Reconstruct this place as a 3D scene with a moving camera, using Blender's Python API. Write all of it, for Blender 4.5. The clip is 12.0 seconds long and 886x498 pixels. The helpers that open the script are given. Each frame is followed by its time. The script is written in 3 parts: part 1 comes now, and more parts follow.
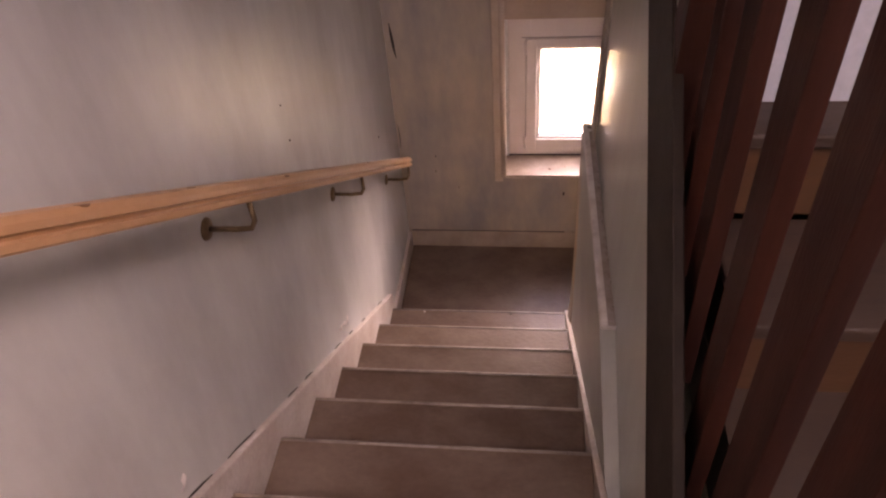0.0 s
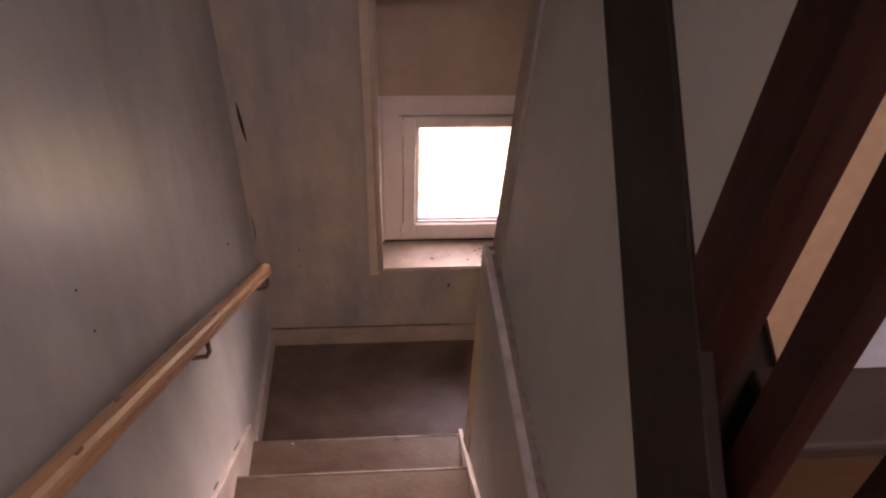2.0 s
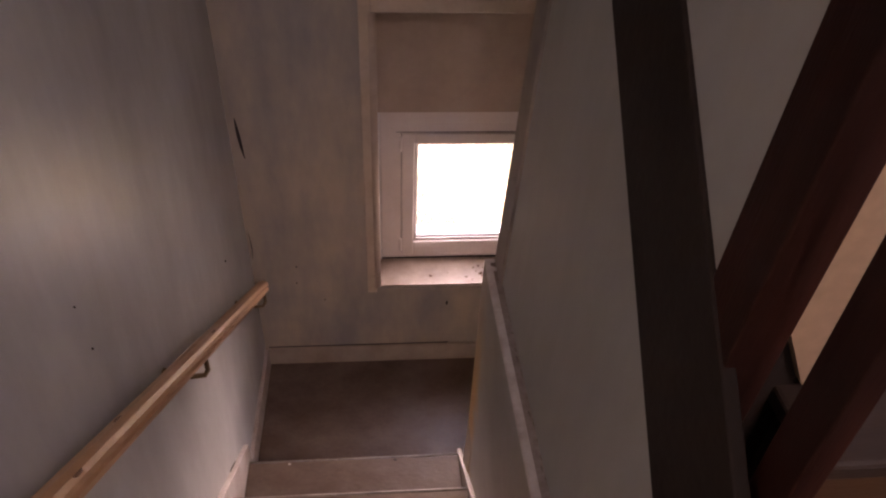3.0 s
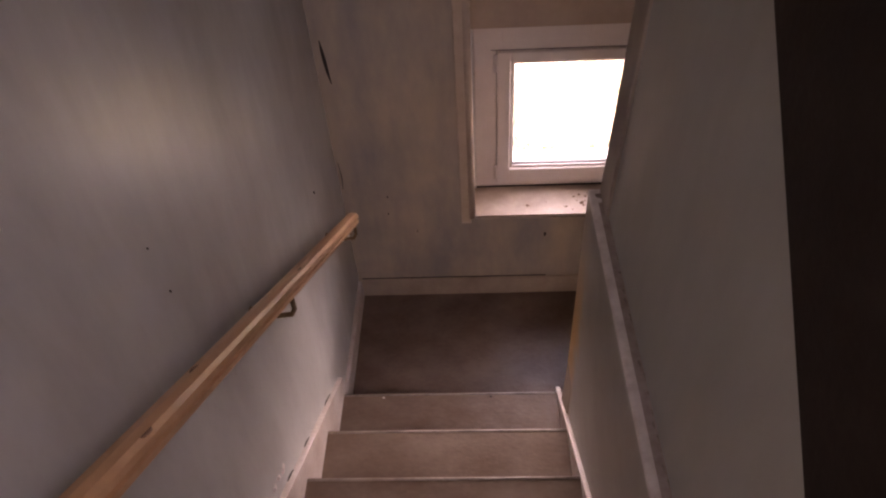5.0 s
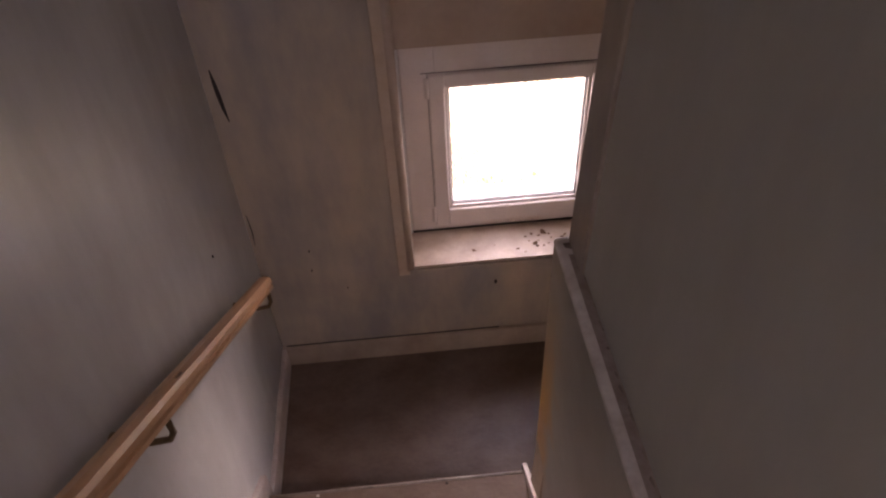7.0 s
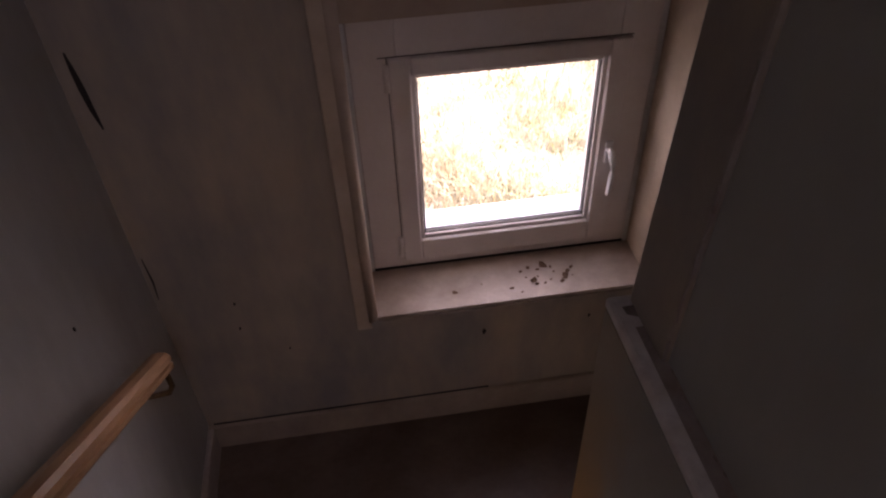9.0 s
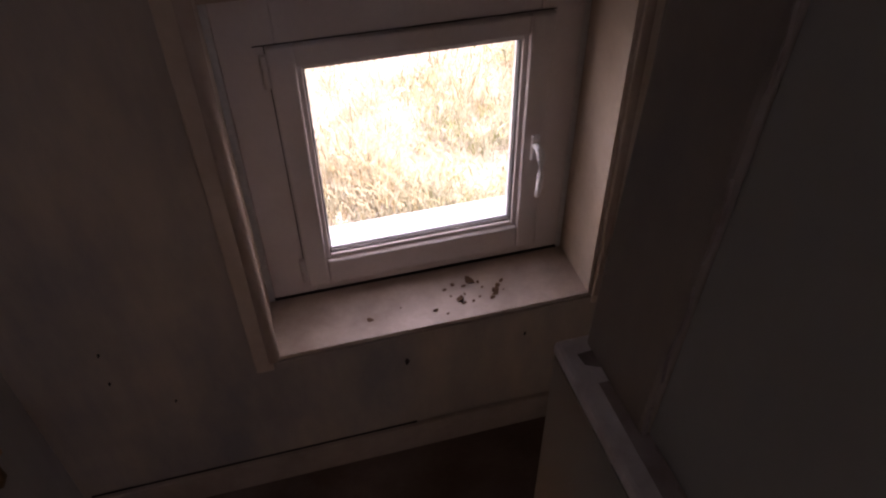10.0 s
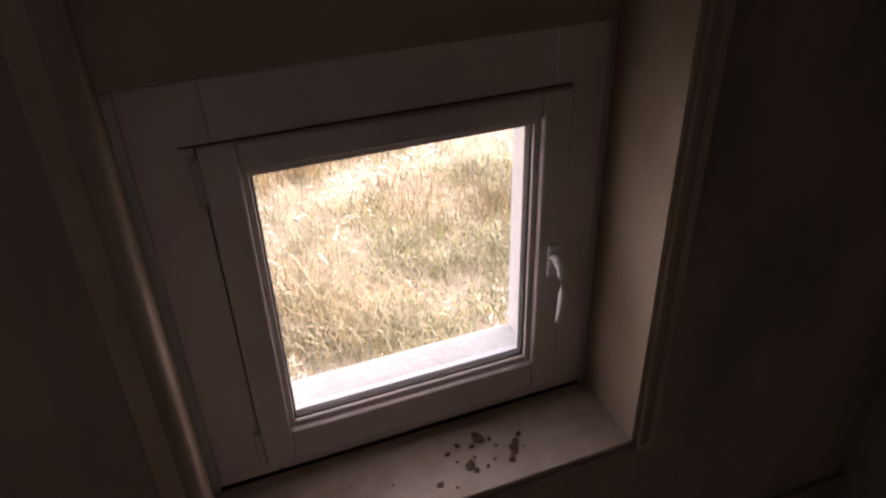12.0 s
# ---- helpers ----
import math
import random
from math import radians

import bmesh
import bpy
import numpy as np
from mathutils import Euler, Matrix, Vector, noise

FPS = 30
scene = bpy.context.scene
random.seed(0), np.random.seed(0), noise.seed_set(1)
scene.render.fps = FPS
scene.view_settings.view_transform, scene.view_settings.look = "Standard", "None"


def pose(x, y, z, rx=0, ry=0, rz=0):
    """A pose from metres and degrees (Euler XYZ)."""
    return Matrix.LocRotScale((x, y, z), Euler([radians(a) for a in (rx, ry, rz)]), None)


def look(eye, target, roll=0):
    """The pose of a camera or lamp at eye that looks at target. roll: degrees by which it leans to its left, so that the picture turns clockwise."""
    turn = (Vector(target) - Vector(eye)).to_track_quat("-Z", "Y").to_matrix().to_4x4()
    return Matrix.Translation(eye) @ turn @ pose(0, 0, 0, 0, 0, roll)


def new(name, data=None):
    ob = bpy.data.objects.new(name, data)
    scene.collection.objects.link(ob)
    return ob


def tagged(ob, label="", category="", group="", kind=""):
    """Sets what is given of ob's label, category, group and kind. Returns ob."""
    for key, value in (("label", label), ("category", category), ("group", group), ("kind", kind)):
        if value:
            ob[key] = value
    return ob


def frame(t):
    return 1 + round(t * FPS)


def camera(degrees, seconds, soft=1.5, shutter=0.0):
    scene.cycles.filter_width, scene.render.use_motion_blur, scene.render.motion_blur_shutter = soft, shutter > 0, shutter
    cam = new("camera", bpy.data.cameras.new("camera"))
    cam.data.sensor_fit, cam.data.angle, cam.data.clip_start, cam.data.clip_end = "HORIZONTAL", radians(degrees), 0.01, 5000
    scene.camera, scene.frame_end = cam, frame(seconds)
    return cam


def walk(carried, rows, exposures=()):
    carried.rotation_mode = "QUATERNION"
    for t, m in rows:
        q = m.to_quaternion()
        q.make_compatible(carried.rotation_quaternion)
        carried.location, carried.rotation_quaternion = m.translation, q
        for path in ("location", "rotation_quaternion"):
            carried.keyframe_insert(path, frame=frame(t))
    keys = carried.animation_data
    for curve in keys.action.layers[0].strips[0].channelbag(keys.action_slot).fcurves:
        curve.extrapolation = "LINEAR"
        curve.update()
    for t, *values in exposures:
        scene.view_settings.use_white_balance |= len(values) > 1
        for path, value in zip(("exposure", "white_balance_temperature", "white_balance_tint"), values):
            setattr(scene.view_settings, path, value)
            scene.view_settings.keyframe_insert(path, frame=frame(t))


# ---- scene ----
cam = camera(62.8, 12.0, soft=2.2)
PATH = [
    (0, (0.691, -3.089, 2.753), (0.449, -1.616, 1.422), -5.3),
    (0.5, (0.744, -2.9, 2.693), (0.603, -1.419, 1.356), -4.2),
    (1, (0.728, -2.666, 2.698), (0.693, -1.183, 1.356), -4.0),
    (1.5, (0.645, -2.508, 2.69), (0.614, -1.057, 1.314), -2.9),
    (2, (0.586, -2.412, 2.725), (0.732, -0.917, 1.405), 2.5),
    (2.5, (0.559, -2.398, 2.708), (0.726, -0.871, 1.427), 3.0),
    (4.5, (0.575, -2.338, 2.704), (0.682, -0.836, 1.388), 0.3),
    (5, (0.566, -2.26, 2.611), (0.467, -0.866, 1.18), -4.3),
    (5.5, (0.641, -2.176, 2.508), (0.592, -0.801, 1.055), -6.2),
    (6, (0.637, -2.113, 2.501), (0.605, -0.685, 1.1), -6.6),
    (6.5, (0.598, -2.005, 2.399), (0.69, -0.538, 1.043), -1.9),
    (7, (0.571, -1.883, 2.361), (0.641, -0.437, 0.98), -3.2),
    (7.2, (0.561, -1.85, 2.33), (0.658, -0.379, 0.979), -2.4),
    (8.8, (0.566, -1.427, 1.994), (0.71, 0.02, 0.621), -1.6),
    (9, (0.578, -1.368, 1.979), (0.755, 0.094, 0.626), -2.3),
    (9.5, (0.601, -1.243, 1.81), (0.899, 0.249, 0.512), 2.1),
    (10, (0.653, -1.151, 1.809), (1.025, 0.282, 0.464), -0.8),
    (10.5, (0.649, -1.09, 1.757), (1.175, 0.431, 0.57), -0.8),
    (11, (0.576, -0.952, 1.666), (1.23, 0.541, 0.508), 1.6),
    (11.5, (0.606, -0.932, 1.669), (1.245, 0.599, 0.553), 2.7),
    (12, (0.649, -0.813, 1.58), (1.23, 0.772, 0.508), -1.8),
]
# seconds, stops, white balance kelvin and tint
EXPOSURES = [(0.0, 5.3, 8300, 43), (1.5, 5.2, 8200, 44), (2.5, 4.75, 8000, 41), (4.5, 4.75, 7800, 41), (6.0, 4.85, 7700, 40),
             (7.0, 4.6, 7500, 38), (9.0, 3.35, 7100, 39), (10.0, 3.0, 7050, 38), (10.5, 2.75, 7100, 37), (12.0, 2.25, 7600, 32)]
walk(cam, [(t, look(eye, target, roll)) for t, eye, target, roll in PATH], EXPOSURES)

CEIL = 4.15                               # height of the stairwell ceiling above the landing

# ---------------------------------------------------------------- world and light
world = bpy.data.worlds.new("sky_world")
scene.world = world
world.use_nodes = True
wn = world.node_tree
sky = wn.nodes.new("ShaderNodeTexSky")
sky.sky_type, sky.sun_disc = "NISHITA", False
sky.sun_elevation, sky.sun_rotation = radians(52), radians(100)
sky.air_density, sky.dust_density = 1.2, 3.0
wn.links.new(sky.outputs[0], wn.nodes["Background"].inputs[0])
wn.nodes["Background"].inputs[1].default_value = 0.15

sun = new("sun", bpy.data.lights.new("sun", "SUN"))
sun.data.energy, sun.data.angle, sun.data.color = 0.72, radians(28), (1.0, 0.95, 0.86)
sun.matrix_world = look((6, -1.1, 7.8), (0, 0, 0))


# Area lamp added as daylight; the lamp itself stays out of view.
def fill_lamp(name, place, target, w, h, watts):
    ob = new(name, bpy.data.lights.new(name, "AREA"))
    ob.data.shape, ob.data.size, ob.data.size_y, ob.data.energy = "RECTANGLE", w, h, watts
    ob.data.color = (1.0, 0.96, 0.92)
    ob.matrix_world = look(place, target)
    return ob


# added daylight of an assumed roof window, out of view over the stairs' head
fill_lamp("assumed_roof_light", (1.2, -4.0, CEIL + 0.12), (1.2, -3.999, 0.0), 0.78, 0.78, 1.5)
# added area lamp outdoors, stands in for bright sky into the small window
fill_lamp("sky_fill", (1.4, 7.0, 2.9), (0.94, 0.2, 0.86), 12.0, 3.4, 200)

# ---------------------------------------------------------------- materials


def material(name, base, rough=0.6, alt=None, scale=4.0, mix=0.5, grain=60.0, bump=0.1, metal=0.0, spec=0.5,
             stretch=(1, 1, 1), coat=0.0, extra=None, depth=0.004, fleck=0.35):
    """Principled surface with stains at one scale and grain at another; alt is the stains' colour."""
    m = bpy.data.materials.new(name)
    m.use_nodes = True
    nt = m.node_tree
    b = nt.nodes["Principled BSDF"]
    link = nt.links.new
    co = nt.nodes.new("ShaderNodeTexCoord")
    mp = nt.nodes.new("ShaderNodeMapping")
    mp.inputs["Scale"].default_value = stretch
    link(co.outputs["Object"], mp.inputs[0])
    big = nt.nodes.new("ShaderNodeTexNoise")
    big.inputs["Scale"].default_value, big.inputs["Detail"].default_value = scale, 6.0
    big.inputs["Roughness"].default_value = 0.62
    fine = nt.nodes.new("ShaderNodeTexNoise")
    fine.inputs["Scale"].default_value, fine.inputs["Detail"].default_value = grain, 4.0
    link(mp.outputs[0], big.inputs[0])
    link(mp.outputs[0], fine.inputs[0])
    ramp = nt.nodes.new("ShaderNodeValToRGB")
    ramp.color_ramp.elements[0].position, ramp.color_ramp.elements[1].position = 0.36, 0.68
    alt = alt or tuple(c * 0.7 for c in base)
    ramp.color_ramp.elements[0].color = (*base, 1)
    ramp.color_ramp.elements[1].color = (*[c * (1 - mix) + a * mix for c, a in zip(base, alt)], 1)
    link(big.outputs[0], ramp.inputs[0])
    hs = nt.nodes.new("ShaderNodeMix")
    hs.data_type, hs.blend_type = "RGBA", "MULTIPLY"
    hs.inputs[0].default_value = fleck
    fr = nt.nodes.new("ShaderNodeValToRGB")
    fr.color_ramp.elements[0].position, fr.color_ramp.elements[1].position = 0.3, 0.7
    fr.color_ramp.elements[0].color = (0.62, 0.62, 0.62, 1)
    link(fine.outputs[0], fr.inputs[0])
    link(ramp.outputs[0], hs.inputs[6])
    link(fr.outputs[0], hs.inputs[7])
    out = hs.outputs[2]
    if extra:
        out = extra(nt, co, out)
    link(out, b.inputs["Base Color"])
    rr = nt.nodes.new("ShaderNodeMapRange")
    rr.inputs[3].default_value, rr.inputs[4].default_value = max(0.03, rough - 0.1), min(1, rough + 0.12)
    link(big.outputs[0], rr.inputs[0])
    link(rr.outputs[0], b.inputs["Roughness"])
    b.inputs["Metallic"].default_value = metal
    b.inputs["Specular IOR Level"].default_value = spec
    b.inputs["Coat Weight"].default_value = coat
    bp = nt.nodes.new("ShaderNodeBump")
    bp.inputs["Strength"].default_value, bp.inputs["Distance"].default_value = bump, depth
    ad = nt.nodes.new("ShaderNodeMath")
    ad.operation = "MULTIPLY_ADD"
    ad.inputs[1].default_value = 3.0
    link(big.outputs[0], ad.inputs[0])
    link(fine.outputs[0], ad.inputs[2])
    link(ad.outputs[0], bp.inputs["Height"])
    link(bp.outputs[0], b.inputs["Normal"])
    return m


M_LEFT = material("grey_gloss_wall_paint", (0.53, 0.525, 0.505), 0.35, (0.33, 0.315, 0.305), 2.4, 0.66, 14, 0.10, spec=0.5, depth=0.004, stretch=(1, 1.5, 0.55), fleck=0.14)
M_PANEL = material("grey_green_gloss_paint", (0.48, 0.485, 0.45), 0.08, (0.38, 0.375, 0.34), 2.5, 0.6, 16, 0.02, spec=0.035, stretch=(1, 1, 0.35), fleck=0.12)


def ochre_patch(nt, co, colour):
    """A yellowed patch where the paint has worn off the end of the lining."""
    sep = nt.nodes.new("ShaderNodeSeparateXYZ")
    nt.links.new(co.outputs["Object"], sep.inputs[0])
    ns = nt.nodes.new("ShaderNodeTexNoise")
    ns.inputs["Scale"].default_value, ns.inputs["Detail"].default_value = 9.0, 5.0
    nt.links.new(co.outputs["Object"], ns.inputs[0])
    ad = nt.nodes.new("ShaderNodeMath")
    ad.operation = "MULTIPLY_ADD"
    ad.inputs[1].default_value = 0.22
    nt.links.new(ns.outputs[0], ad.inputs[0])
    nt.links.new(sep.outputs[1], ad.inputs[2])
    mr = nt.nodes.new("ShaderNodeMapRange")
    mr.inputs[1].default_value, mr.inputs[2].default_value = -0.78, -0.70
    nt.links.new(ad.outputs[0], mr.inputs[0])
    mz = nt.nodes.new("ShaderNodeMapRange")
    mz.inputs[1].default_value, mz.inputs[2].default_value = 0.75, 1.15
    mz.inputs[3].default_value, mz.inputs[4].default_value = 1.0, 0.25
    nt.links.new(sep.outputs[2], mz.inputs[0])
    mu = nt.nodes.new("ShaderNodeMath")
    mu.operation = "MULTIPLY"
    nt.links.new(mr.outputs[0], mu.inputs[0])
    nt.links.new(mz.outputs[0], mu.inputs[1])
    mx = nt.nodes.new("ShaderNodeMix")
    mx.data_type = "RGBA"
    nt.links.new(mu.outputs[0], mx.inputs[0])
    nt.links.new(colour, mx.inputs[6])
    mx.inputs[7].default_value = (0.52, 0.30, 0.10, 1)
    return mx.outputs[2]


M_LINING = material("grey_green_paint_with_worn_ochre_patch", (0.42, 0.42, 0.385), 0.30, (0.32, 0.31, 0.28), 2.5, 0.6, 16, 0.05, spec=0.3, fleck=0.12, extra=ochre_patch)
M_BACK = material("old_cream_plaster", (0.50, 0.41, 0.315), 0.7, (0.26, 0.25, 0.25), 2.6, 0.85, 18, 0.10, spec=0.15, depth=0.003, stretch=(1.6, 1, 0.6), fleck=0.15)
M_NICHE = material("ochre_plaster", (0.50, 0.40, 0.32), 0.75, (0.36, 0.26, 0.19), 3.0, 0.6, 40, 0.1, fleck=0.15)
M_TRIM = material("yellowed_white_gloss_paint", (0.62, 0.51, 0.40), 0.45, (0.42, 0.31, 0.21), 5.0, 0.6, 60, 0.08, fleck=0.15)
M_SILL = material("dusty_painted_sill", (0.56, 0.46, 0.38), 0.6, (0.30, 0.22, 0.16), 6.0, 0.7, 70, 0.12, fleck=0.2)
M_FRAME = material("white_window_paint", (0.74, 0.68, 0.65), 0.4, (0.58, 0.50, 0.46), 4.0, 0.5, 90, 0.03, fleck=0.1)
M_TREAD = material("worn_brown_stair_paint", (0.118, 0.074, 0.052), 0.40, (0.22, 0.16, 0.125), 4.0, 0.7, 50, 0.25, spec=0.35, stretch=(1, 1.4, 1))
M_NOSE = material("worn_nosing", (0.34, 0.28, 0.24), 0.42, (0.10, 0.07, 0.058), 14.0, 0.7, 90, 0.2)
M_SKIRT = material("chipped_beige_skirting", (0.56, 0.50, 0.46), 0.5, (0.40, 0.30, 0.25), 7.0, 0.7, 80, 0.3)
M_BASE = material("old_cream_board_paint", (0.46, 0.375, 0.30), 0.5, (0.30, 0.235, 0.18), 6.0, 0.7, 50, 0.1, fleck=0.2)
M_RAIL = material("varnished_pine", (0.56, 0.32, 0.17), 0.38, (0.40, 0.19, 0.08), 2.2, 0.5, 30, 0.05, stretch=(5, 1, 1.6), fleck=0.15)
M_KNOT = material("dark_wood_knot", (0.20, 0.09, 0.04), 0.5, (0.12, 0.05, 0.025), 60.0, 0.6)
M_BRASS = material("tarnished_brass", (0.30, 0.21, 0.12), 0.42, (0.10, 0.07, 0.05), 20.0, 0.7, 90, 0.1, metal=0.9)
M_SLAT = material("dark_red_brown_stained_wood", (0.038, 0.0088, 0.0045), 0.6, (0.016, 0.0055, 0.004), 3.0, 0.8, 60, 0.2, spec=0.2, stretch=(6, 6, 0.7))
M_STRING = material("dark_brown_painted_wood", (0.028, 0.0175, 0.0125), 0.7, (0.018, 0.0115, 0.009), 4.0, 0.7, 60, 0.2, spec=0.25)
M_OAK = material("amber_stair_wood", (0.085, 0.036, 0.013), 0.5, (0.06, 0.026, 0.011), 4.0, 0.7, 60, 0.15, stretch=(1, 6, 6))
M_DKTREAD = material("brown_tread_wood", (0.045, 0.025, 0.016), 0.55, (0.028, 0.016, 0.011), 4.0, 0.7, 60, 0.15, stretch=(1, 6, 6))
M_WHITE = material("white_board", (0.44, 0.45, 0.485), 0.6, (0.39, 0.395, 0.425), 2.0, 0.4, 60, 0.05)
M_TAN = material("tan_board", (0.46, 0.30, 0.18), 0.55, (0.38, 0.235, 0.145), 3.0, 0.5, 60, 0.08)
M_CEIL = material("white_ceiling", (0.72, 0.69, 0.65), 0.8, (0.6, 0.56, 0.52), 2.0, 0.4, 40, 0.1)
M_CAP = material("peeling_white_ledge_paint", (0.80, 0.76, 0.74), 0.30, (0.38, 0.30, 0.27), 16.0, 0.55, 90, 0.35, fleck=0.2)
M_CAPWORN = material("worn_ledge_wood", (0.30, 0.235, 0.205), 0.5, (0.50, 0.45, 0.42), 22.0, 0.6, 90, 0.4, fleck=0.2)
M_DARK = material("dark_gap", (0.03, 0.022, 0.02), 0.8, (0.02, 0.015, 0.012), 4.0, 0.5)
M_HANDLE = material("white_plastic_handle", (0.82, 0.80, 0.80), 0.3, (0.74, 0.72, 0.70), 8.0, 0.3, 60, 0.02)
M_CONC = material("pale_concrete", (0.60, 0.60, 0.55), 0.85, (0.44, 0.43, 0.39), 12.0, 0.6, 120, 0.4)
M_EXT = material("white_exterior_render", (0.78, 0.77, 0.75), 0.85, (0.66, 0.64, 0.60), 3.0, 0.4, 80, 0.3)
M_SOIL = material("dry_grassland_soil", (0.23, 0.19, 0.125), 0.95, (0.42, 0.38, 0.31), 1.3, 0.9, 30, 0.6, depth=0.02)
M_DEBRIS = material("dead_leaf_crumbs", (0.15, 0.08, 0.04), 0.8, (0.07, 0.038, 0.022), 30.0, 0.6)


def glass_material():
    m = bpy.data.materials.new("window_glass")
    m.use_nodes = True
    b = m.node_tree.nodes["Principled BSDF"]
    b.inputs["Base Color"].default_value = (1, 1, 1, 1)
    b.inputs["Transmission Weight"].default_value = 1.0
    b.inputs["Roughness"].default_value, b.inputs["IOR"].default_value = 0.0, 1.45
    return m


M_GLASS = glass_material()

# ---------------------------------------------------------------- building helpers


def box(bm, x0, x1, y0, y1, z0, z1, bevel=0.0):
    vs = bmesh.ops.create_cube(bm, size=1.0)["verts"]
    for v in vs:
        v.co = Vector((x0 + (v.co.x + 0.5) * (x1 - x0), y0 + (v.co.y + 0.5) * (y1 - y0), z0 + (v.co.z + 0.5) * (z1 - z0)))
    if bevel:
        es = list({e for v in vs for e in v.link_edges})
        bmesh.ops.bevel(bm, geom=es, offset=bevel, segments=2, affect="EDGES", profile=0.5)
    return bm


def prism(bm, outline, axis, a, b, bevel=0.0):
    """Extrudes a closed outline of (u, v): axis x gives (y, z), axis y gives (x, z), axis z gives (x, y)."""
    def at(u, v, w):
        return {"x": (w, u, v), "y": (u, w, v), "z": (u, v, w)}[axis]
    lo = [bm.verts.new(at(u, v, a)) for u, v in outline]
    hi = [bm.verts.new(at(u, v, b)) for u, v in outline]
    n = len(outline)
    fs = [bm.faces.new(lo), bm.faces.new(hi[::-1])]
    for i in range(n):
        fs.append(bm.faces.new((lo[i], hi[i], hi[(i + 1) % n], lo[(i + 1) % n])))
    bmesh.ops.recalc_face_normals(bm, faces=fs)
    if bevel:
        es = list({e for f in fs for e in f.edges})
        bmesh.ops.bevel(bm, geom=es, offset=bevel, segments=2, affect="EDGES", profile=0.5)
    return bm


def tube(bm, points, radius, n=10):
    pts = [Vector(p) for p in points]
    rings = []
    for i, p in enumerate(pts):
        d = (pts[min(i + 1, len(pts) - 1)] - pts[max(i - 1, 0)]).normalized()
        q = d.to_track_quat("Z", "Y").to_matrix()
        r = radius[i] if isinstance(radius, (list, tuple)) else radius
        rings.append([bm.verts.new(p + q @ Vector((r * math.cos(2 * math.pi * k / n), r * math.sin(2 * math.pi * k / n), 0))) for k in range(n)])
    for a, b in zip(rings, rings[1:]):
        for k in range(n):
            f = bm.faces.new((a[k], a[(k + 1) % n], b[(k + 1) % n], b[k]))
            f.smooth = True
    bm.faces.new(rings[0][::-1])
    bm.faces.new(rings[-1])
    return bm


def part(name, bm, mat, parent=None, label=""):
    me = bpy.data.meshes.new(name)
    bm.to_mesh(me)
    bm.free()
    me.materials.append(mat)
    ob = new(name, me)
    if parent:
        ob.parent = parent
    return tagged(ob, label) if label else ob


def B():
    return bmesh.new()


def thing(name, label, category, place=(0, 0, 0), kind="", group=""):
    ob = new(name)
    ob.location = place
    return tagged(ob, label, category, group, kind)


# ---------------------------------------------------------------- plan
RUN, RISE, NOSE_Y = 0.267, 0.18, -0.70
TOP = 9                                   # risers up to the hall
HALL_Z, HALL_Y = RISE * TOP, NOSE_Y - RUN * (TOP - 1)
XR = 0.912                                # stair face of the partition
WIN = (0.544, 1.330, 0.492, 1.74)         # niche in the end wall


def nose_line(y):
    return RISE * (1 + (NOSE_Y - y) / RUN)


# ---------------------------------------------------------------- walls, floors, ceiling
tagged(part("wall_left", box(B(), -0.2, 0.0, -5.3, 0.0, -0.3, CEIL), M_LEFT), "grey gloss painted plaster wall with old drips", "wall", kind="structure")

bm = B()
x0, x1, z0, z1 = WIN
for a in ((-0.2, x0, 0, 0.19, -0.3, CEIL), (x1, 2.2, 0, 0.19, -0.3, CEIL), (x0, x1, 0, 0.19, -0.3, z0 - 0.012), (x0, x1, 0, 0.19, z1, CEIL)):
    box(bm, *a)
tagged(part("wall_back", bm, M_BACK), "stained cream plaster end wall around a window niche", "wall", kind="structure")
# outer leaf with the window opening
bm = B()
ox0, ox1, oz0, oz1 = 0.64, 1.2325, 0.50, 1.235
for a in ((-0.2, ox0, 0.19, 0.365, -1.6, CEIL), (ox1, 2.2, 0.19, 0.365, -1.6, CEIL), (ox0, ox1, 0.19, 0.365, -1.6, oz0), (ox0, ox1, 0.19, 0.42, oz1, CEIL)):
    box(bm, *a)
tagged(part("wall_outer", bm, M_EXT), "white rendered outer wall leaf", "wall", kind="structure")
tagged(part("niche_panel", box(B(), x0, x1, 0.165, 0.189, 1.268, z1), M_NICHE), "ochre plastered niche back above the window", "wall", kind="structure")
tagged(part("wall_right", box(B(), 2.0, 2.2, -5.3, 0.0, -0.3, CEIL), M_LEFT), "grey painted plaster wall", "wall", kind="structure")

tagged(part("wall_hall", box(B(), -0.2, 2.2, -5.5, -5.3, -0.3, CEIL), M_LEFT), "grey painted plaster wall of the hall", "wall", kind="structure")
# closing wall added out of view; its light paint bounces light to the landing
tagged(part("wall_bounce", box(B(), 1.03, 2.0, -1.829, -1.70, -0.2, 2.02), M_LEFT), "added plain closing wall under the upper stairs, light grey to bounce light", "wall", kind="structure")
# ceiling with an opening for the assumed, unseen roof window over the stairs
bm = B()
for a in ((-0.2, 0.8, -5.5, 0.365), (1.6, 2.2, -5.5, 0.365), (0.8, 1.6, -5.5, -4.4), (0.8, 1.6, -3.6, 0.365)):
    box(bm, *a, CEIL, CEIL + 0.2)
tagged(part("ceiling", bm, M_CEIL), "white plaster ceiling with an opening for an assumed, unseen roof window", "ceiling", kind="structure")

